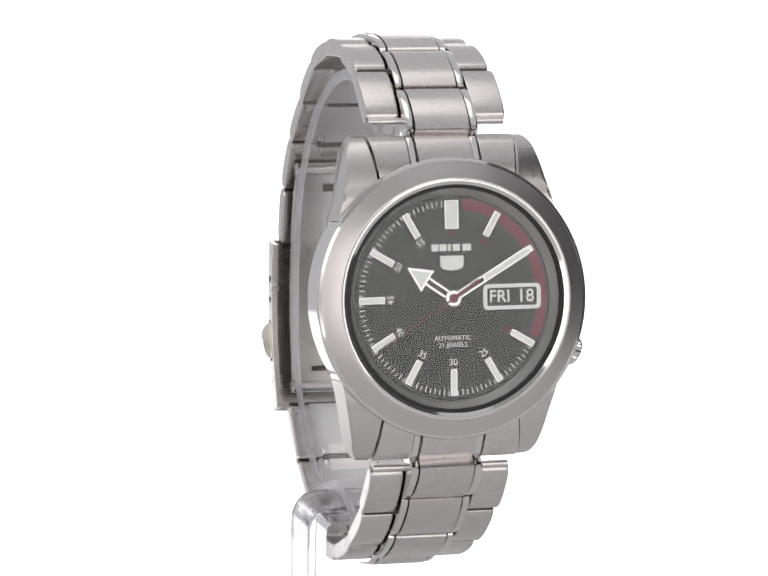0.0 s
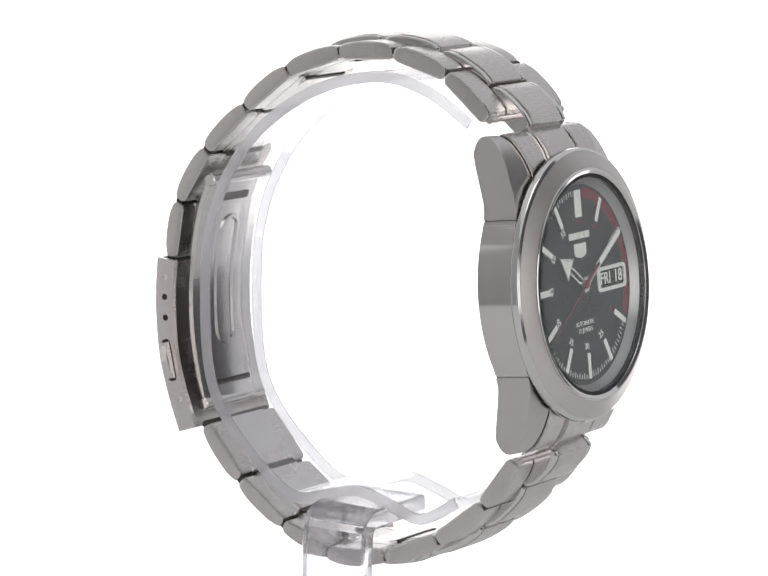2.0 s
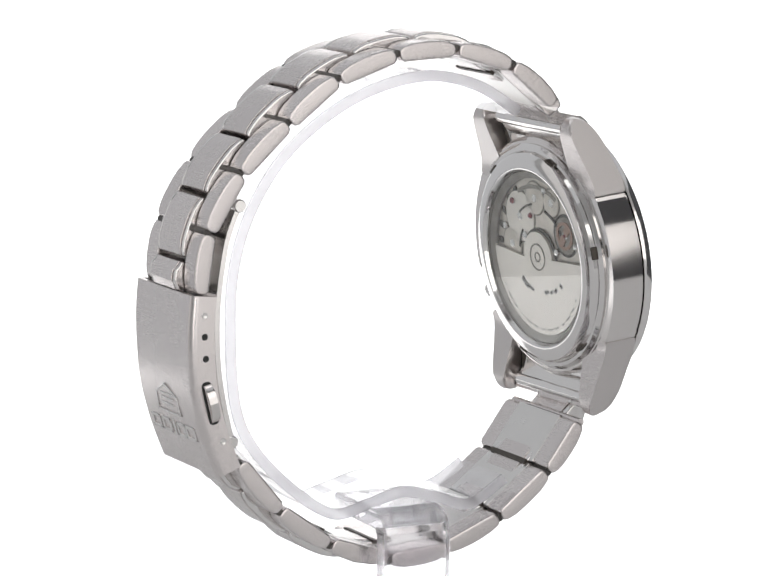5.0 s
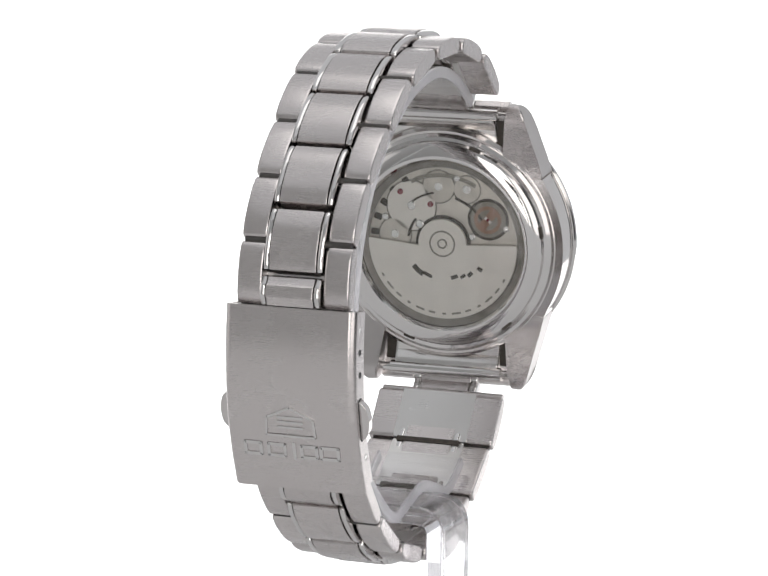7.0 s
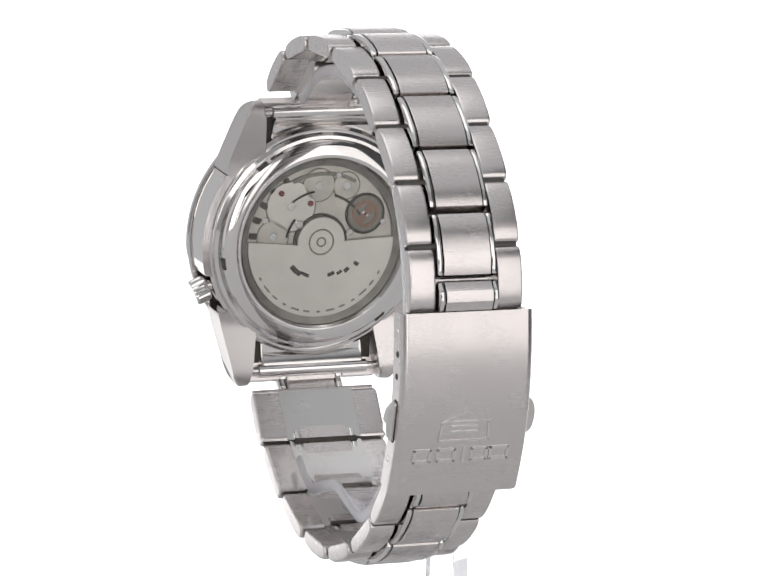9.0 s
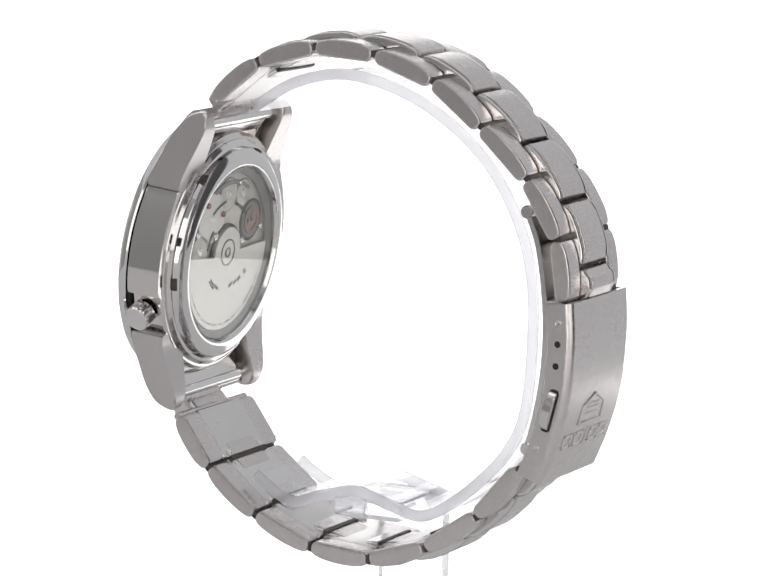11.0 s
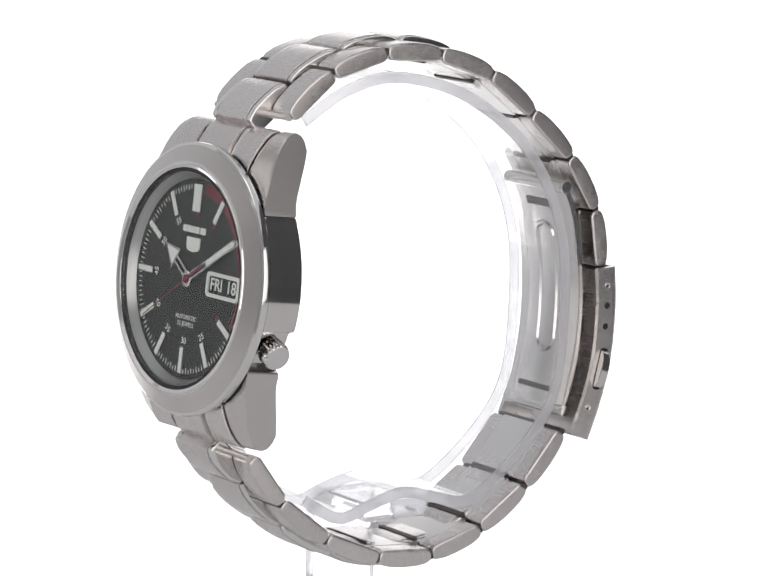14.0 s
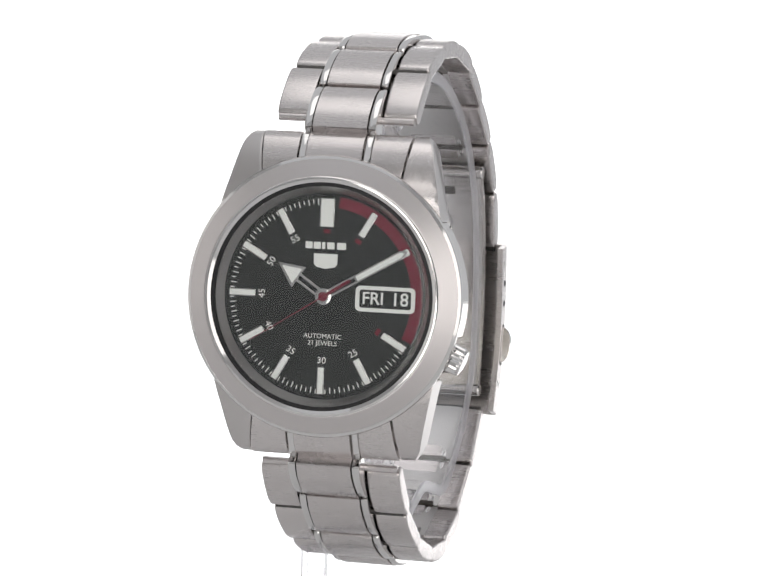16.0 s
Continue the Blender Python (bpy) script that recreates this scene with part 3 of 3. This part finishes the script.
LOW = [(-28.5, 56.4), (-23.3, 49.2), (-15.5, 43.0), (-6.4, 39.2), (3.1, 38.5), (12.0, 41.3), (20.0, 46.9), (26.5, 54.5)]


def link_frame(p, q, x):
    """Local x along the band's width, y along the link, z out of the band."""
    t = Vector((0, q[0] - p[0], q[1] - p[1])).normalized()
    out = Vector((0, (p[0] + q[0]) / 2 - 0.0, (p[1] + q[1]) / 2 - 76.0))
    n = Vector((1, 0, 0)).cross(t)
    if n.dot(out) < 0:
        n = -n
    xa = t.cross(n)
    m = Matrix((xa, t, n)).transposed().to_4x4()
    m.translation = Vector((x, (p[0] + q[0]) / 2, (p[1] + q[1]) / 2))
    return m


def link_outline(length, low, high, crown, r=0.55, lip=0.55):
    """Side outline in (y, z): flat inside, domed outside, ends that fall away over a lip."""
    h = length / 2
    pts = [(-h + r, low), (h - r, low), (h - 0.25, low + 0.3), (h, low + r + 0.1)]
    pts += [(h, high - 0.7), (h - 0.14, high - 0.36), (h - lip, high - 0.02)]
    for k in range(1, 6):
        y = (h - lip) * (1 - k / 3)
        pts.append((y, high + crown * (1 - (y / h) ** 2)))
    pts += [(-h + lip, high - 0.02), (-h + 0.14, high - 0.36), (-h, high - 0.7), (-h, low + r + 0.1), (-h + 0.25, low + 0.3)]
    return pts


def inset(outline, by):
    """The outline drawn in by a distance."""
    out = []
    for k, b in enumerate(outline):
        a, c = outline[k - 1], outline[(k + 1) % len(outline)]
        u, v = Vector((b[0] - a[0], b[1] - a[1])).normalized(), Vector((c[0] - b[0], c[1] - b[1])).normalized()
        n1, n2 = Vector((-u.y, u.x)), Vector((-v.y, v.x))
        q = Vector(b) + (n1 + n2) * by / max(0.6, 1 + n1.dot(n2))
        out.append((q.x, q.y))
    return out


def slab(bm, outline, lo, hi, m, bevel):
    """An outline of (y, z) pushed along x, with rounded long edges."""
    rings = []
    for x, by in ((lo, bevel), (lo + 0.3 * bevel, 0.3 * bevel), (lo + bevel, 0.0), (hi - bevel, 0.0), (hi - 0.3 * bevel, 0.3 * bevel), (hi, bevel)):
        rings.append([bm.verts.new(m @ Vector((x, y, z))) for y, z in inset(outline, by)])
    k = len(outline)
    for a, b in zip(rings, rings[1:]):
        for i in range(k):
            bm.faces.new((a[i], a[(i + 1) % k], b[(i + 1) % k], b[i]))
    bm.faces.new(rings[0][::-1])
    bm.faces.new(rings[-1])


def bracelet(joints, widths, root):
    n = len(joints) - 1
    for i in range(n):
        p, q = joints[i], joints[i + 1]
        k = widths(i + 0.5)
        H, xs = 8.25 + 1.9 * k, 4.35 + 0.8 * k
        m = link_frame(p, q, 0.0)
        L = math.dist(p, q) - 0.42
        for s in (-1, 1):
            bm = bmesh.new()
            slab(bm, link_outline(L, -1.25, 0.95, 0.45, r=0.8, lip=0.6), *sorted((s * (xs + 0.16), s * H)), m, 0.36)
            o = part("outer_link", bm, brushed, watch)
        # the flat inner face of the link
        bm = bmesh.new()
        prism(bm, rounded(2 * xs + 1.6, L - 0.35, 0.2), -1.3, -0.7, m, 0.06)
        part("inner_plate", bm, plate_steel, o)
    for i in range(n + 1):
        p = joints[i]
        a, b = joints[max(i - 1, 0)], joints[min(i + 1, n)]
        if i == 0:
            a = (2 * p[0] - b[0], 2 * p[1] - b[1])
        if i == n:
            b = (2 * p[0] - a[0], 2 * p[1] - a[1])
        ma = ((a[0] + p[0]) / 2, (a[1] + p[1]) / 2)
        mb = ((b[0] + p[0]) / 2, (b[1] + p[1]) / 2)
        if i == 0:
            ma = root
        if i == n:
            mb = p
        k = widths(i)
        xs, xc = 4.35 + 0.8 * k, 3.45 + 0.45 * k
        m = link_frame(ma, mb, 0.0)
        L = math.dist(ma, mb) - 0.3
        bm = bmesh.new()
        slab(bm, link_outline(L, -1.0, 2.15, 0.45, lip=0.95), -xc, xc, m, 0.14)
        c = part("centre_link", bm, brushed, watch)
        # dark strip as the shade of the slot at the joint, seen from inside the band
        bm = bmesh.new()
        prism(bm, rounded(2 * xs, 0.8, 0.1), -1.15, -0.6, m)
        part("link_slot_shade", bm, dark_metal, c)
        # pin fills the gap between links; its dark colour stands for shade there
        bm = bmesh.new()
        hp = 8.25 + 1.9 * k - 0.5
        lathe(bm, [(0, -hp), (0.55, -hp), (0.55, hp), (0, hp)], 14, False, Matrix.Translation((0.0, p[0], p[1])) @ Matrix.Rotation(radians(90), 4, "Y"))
        part("link_pin", bm, brushed if i == 0 else shaded_steel, c)
        for s in (-1, 1):
            bm = bmesh.new()
            slab(bm, link_outline(L - 0.05, -0.9, 2.06, 0.4, lip=0.8), *sorted((s * (xc + 0.07), s * (xs - 0.02))), m, 0.3)
            part("polished_strip", bm, polished, c)


bracelet(TOP, lambda i: max(0.0, 1 - i / 6.0), (-25.7, 101.5))
bracelet(LOW, lambda i: max(0.0, 1 - i / 5.5), (-31.2, 58.3))

# ---- the folding clasp ----
OUT = smooth_path([(34.75, 79.0), (35.05, 73.0), (34.45, 65.2), (32.8, 58.8), (30.5, 53.0)], 5)
CX, CH = 0.0, 9.6


def channel(depth, wall, half):
    """A U section, rounded outside; h is 0 at the outer face and negative inwards."""
    r = 1.1
    pts = [(half, -depth), (half, -r)]
    pts += [(half - r + r * math.cos(radians(a)), -r + r * math.sin(radians(a))) for a in (22, 45, 68)]
    pts += [(half - r, 0.0), (-half + r, 0.0)]
    pts += [(-half + r - r * math.sin(radians(a)), -r + r * math.cos(radians(a))) for a in (22, 45, 68)]
    pts += [(-half, -r), (-half, -depth), (-half + wall, -depth), (-half + wall, -wall), (half - wall, -wall), (half - wall, -depth)]
    return [(CX + x, h) for x, h in pts]


bm = bmesh.new()
sweep(bm, OUT, channel(3.7, 0.8, CH))
clasp = part("clasp", bm, brushed, watch, "folded brushed steel clasp cover", 30)


def on_side(sx, y, z):
    """Local z points out of the clasp's side wall; local y up along it."""
    m = Matrix(((0, 0, sx, CX + sx * CH), (sx * 1.0, 0, 0, y), (0, 1, 0, z), (0, 0, 0, 1)))
    return m


for sx in (-1, 1):
    for (y, z), mt in (((32.9, 76.2), inner_steel), ((32.85, 73.2), black_gap), ((32.65, 70.1), black_gap), ((29.85, 58.2), inner_steel)):
        # black discs paint the shade of the open holes
        bm = bmesh.new()
        lathe(bm, [(0, 0.02), (0.36, 0.02), (0.42, 0.05), (0.48, 0.0), (0.48, -0.4), (0, -0.4)], 20, False, on_side(sx, y, z))
        part("pin_hole", bm, mt, clasp)
    tilt = Matrix.Rotation(radians(14) * 1, 4, "Z") if sx < 0 else Matrix.Rotation(radians(-14), 4, "Z")
    # black plate stands in for the shade inside the button's slot
    bm = bmesh.new()
    prism(bm, rounded(1.55, 6.3, 0.6), -0.3, 0.03, on_side(sx, 31.9, 63.8) @ tilt, 0.02)
    slot = part("button_slot", bm, black_gap, clasp)
    bm = bmesh.new()
    bow = [(2.85 * math.cos(radians(a)), -0.35 + 1.7 * math.sin(radians(a)) ** 0.75) for a in range(0, 181, 12)]
    prism(bm, bow, -0.62, 0.62, on_side(sx, 31.85, 63.8) @ tilt @ Matrix(((0, 0, 1, 0), (1, 0, 0, 0), (0, 1, 0, 0), (0, 0, 0, 1))), 0.16, 2)
    part("push_button", bm, satin, clasp)

# maker's mark pressed into the cover: plain outline and bars
def on_cover(s, x):
    """A place on the cover, s millimetres below its upper edge; local z points out, local y up."""
    run = 0.0
    for a, b in zip(OUT, OUT[1:]):
        step = math.dist(a, b)
        if run + step >= s:
            f = (s - run) / step
            t = Vector((0, a[0] - b[0], a[1] - b[1])).normalized()
            nrm = Vector((0, t.z, -t.y))
            xa = t.cross(nrm)
            m = Matrix((xa, t, nrm)).transposed().to_4x4()
            m.translation = Vector((CX - x, a[0] + (b[0] - a[0]) * f, a[1] + (b[1] - a[1]) * f))
            return m
        run += step


def wire(m, pts, r):
    bm = bmesh.new()
    for (x0, y0), (x1, y1) in zip(pts, pts[1:]):
        L = math.dist((x0, y0), (x1, y1))
        a = math.atan2(y1 - y0, x1 - x0)
        prism(bm, rounded(L + r, r, r * 0.45, 3), -0.05, 0.15, m @ Matrix.Translation(((x0 + x1) / 2, (y0 + y1) / 2, 0)) @ Matrix.Rotation(a, 4, "Z"), 0.06)
    return bm


MK = on_cover(16.1, 0.0)
part("pressed_mark", wire(MK, [(-3.6, -2.0), (3.6, -2.0), (3.4, 0.6), (0.0, 2.2), (-3.4, 0.6), (-3.6, -2.0)], 0.34), polished, clasp)
for y in (0.75, 0.05, -0.75):
    part("pressed_mark", wire(MK, [(-1.8, y), (1.8, y)], 0.36), polished, clasp)
for x, w in ((-5.8, 1.15), (-2.3, 1.2), (0.3, 0.3), (2.5, 1.1), (5.5, 1.25)):
    MB = on_cover(20.4, x)
    part("pressed_bar", wire(MB, [(-w, 0.85), (w, 0.85), (w, -0.85), (-w, -0.85), (-w, 0.85)] if w > 0.5 else [(0, 1.1), (0, -1.1)], 0.5), polished, clasp)

# folding blades inside the clasp
def swell(x):
    """The blade's inner face is slightly domed across its width."""
    return 0.4 * (1 - (x / 7.2) ** 2)


BL = smooth_path([(26.6, 90.6), (28.4, 85.6), (29.6, 77.0), (29.5, 69.2), (28.5, 62.8), (27.2, 57.6)], 5)
bm = bmesh.new()
sweep(bm, BL, [(CX + 7.2, 0.45), (CX - 7.2, 0.45)] + [(CX + x, -0.3 - swell(x)) for x in np.linspace(-7.2, 7.2, 15)])
blade = part("folding_blade", bm, inner_steel, clasp, "curved steel folding blade")
def blade_at(sv, x, h):
    """A place on the blade, sv millimetres from its upper end, h inwards from its inner face."""
    run = 0.0
    for a, b in zip(BL, BL[1:]):
        step = math.dist(a, b)
        if run + step >= sv:
            f = (sv - run) / step
            t = Vector((b[0] - a[0], b[1] - a[1])).normalized()
            q = Vector((a[0] + (b[0] - a[0]) * f, a[1] + (b[1] - a[1]) * f)) + Vector((t.y, -t.x)) * (h + 0.3 + swell(x))
            return Vector((CX + x, q.x, q.y))
        run += step


def pressed_oval(half, top, bottom, width, height):
    """A long rounded bead pressed up from the blade."""
    line = [(half * math.cos(radians(a)), top + half - half * math.sin(radians(a))) for a in range(0, 181, 15)]
    line += [(-half, v) for v in np.linspace(top + half + 1, bottom - half - 1, 8)]
    line += [(-half * math.cos(radians(a)), bottom - half + half * math.sin(radians(a))) for a in range(0, 181, 15)]
    line += [(half, v) for v in np.linspace(bottom - half - 1, top + half + 1, 8)]
    bm = bmesh.new()
    mid = (top + bottom) / 2
    rings = []
    for grow, hh in ((-width, -0.05), (-width * 0.4, height), (width * 0.4, height), (width, -0.05)):
        ring = []
        for k, (x, v) in enumerate(line):
            (x0, v0), (x1, v1) = line[k - 1], line[(k + 1) % len(line)]
            nrm = Vector((v1 - v0, x0 - x1)).normalized()
            if nrm.dot(Vector((x, (v - mid) * half / (bottom - top)))) < 0:
                nrm = -nrm
            ring.append(bm.verts.new(blade_at(v + nrm.y * grow, x + nrm.x * grow, hh)))
        rings.append(ring)
    for a, b in zip(rings, rings[1:]):
        for k in range(len(a)):
            bm.faces.new((a[k], a[(k + 1) % len(a)], b[(k + 1) % len(a)], b[k]))
    return bm


# dark plates stand in for the shade in the blade's two slots
for at, wide, long in ((2.6, 6.0, 1.2), (31.2, 8.5, 0.8)):
    bm = bmesh.new()
    q, r = blade_at(at, 0.0, 0.0), blade_at(at + 0.8, 0.0, 0.0)
    t = (r - q).normalized()
    m = Matrix((Vector((1, 0, 0)), t, Vector((1, 0, 0)).cross(t))).transposed().to_4x4()
    m.translation = q
    prism(bm, rounded(wide, long, 0.3), -0.12, 0.12, m)
    part("blade_slot_shade", bm, dark_metal, blade)
part("pressed_bead", pressed_oval(2.0, 6.0, 25.5, 0.5, 0.3), inner_steel, blade)
for y, z in ((26.5, 90.9), (27.3, 57.4)):
    bm = bmesh.new()
    m = Matrix.Translation((CX, y, z)) @ Matrix.Rotation(radians(90), 4, "Y")
    lathe(bm, [(0, -7.4), (0.8, -7.4), (0.95, -7.2), (0.95, 7.2), (0.8, 7.4), (0, 7.4)], 20, False, m)
    part("hinge_pin", bm, inner_steel, blade)

# ---- the clear display stand ----
PLACE[0] = Matrix()
stand = tagged(new("display_stand"), "clear acrylic watch display stand with an open ring", "display stand")
ring_path = smooth_path([(-18.1, 102.5), (-11.0, 106.6), (-2.4, 108.1), (8.3, 105.4), (17.9, 99.1), (23.8, 91.4), (26.9, 82.8), (27.5, 73.4), (26.6, 62.6), (23.6, 56.0), (17.3, 49.6), (10.9, 45.6), (5.4, 46.5), (-0.4, 47.9), (-6.0, 46.6), (-11.3, 45.2), (-17.2, 48.4)], 8)
bm = bmesh.new()
sweep(bm, ring_path, [(0.2 + x, h) for x, h in ((6.3, -0.8), (6.3, 0.8), (-6.3, 0.8), (-6.3, -0.8))])
ring = part("open_ring", bm, acrylic_sheet, stand, smooth=40)
for sx in (-1, 1):
    bm = bmesh.new()
    sweep(bm, ring_path, [(0.2 + sx * x, h) for x, h in ((6.32, -0.82), (6.7, -0.8), (6.9, -0.5), (6.9, 0.5), (6.7, 0.8), (6.32, 0.82))])
    part("cut_edge", bm, acrylic_edge, ring, smooth=40)
bm = bmesh.new()
# post that bends over into the arm below the ring
arm = smooth_path([(-10.7, 0.0), (-10.7, 20.0), (-10.7, 39.5), (-10.4, 43.2), (-9.0, 44.6), (-6.0, 44.8), (0.0, 44.8), (4.0, 44.8)], 4)
rings = []
for i, (x, z) in enumerate(arm):
    a, b = arm[max(0, i - 1)], arm[min(len(arm) - 1, i + 1)]
    t = Vector((b[0] - a[0], b[1] - a[1])).normalized()
    rings.append([bm.verts.new((x - t.y * h, y, z + t.x * h)) for y, h in ((-5.3, -1.1), (-5.0, -1.4), (5.1, -1.4), (5.4, -1.1), (5.4, 1.1), (5.1, 1.4), (-5.0, 1.4), (-5.3, 1.1))])
for a, b in zip(rings, rings[1:]):
    for k in range(8):
        bm.faces.new((a[k], a[(k + 1) % 8], b[(k + 1) % 8], b[k]))
bm.faces.new(rings[0][::-1])
bm.faces.new(rings[-1])
part("post", bm, acrylic, stand, smooth=40)


# ---- the turning table's motion ----
def motions():
    rows = []
    for k in range(65):
        t = 0.25 * k
        rows.append((t, pose(0, 0, 0, 0, 0, 15.048 + 20.577 * t)))
    for thing in (watch, stand):
        walk(thing, rows)


motions()
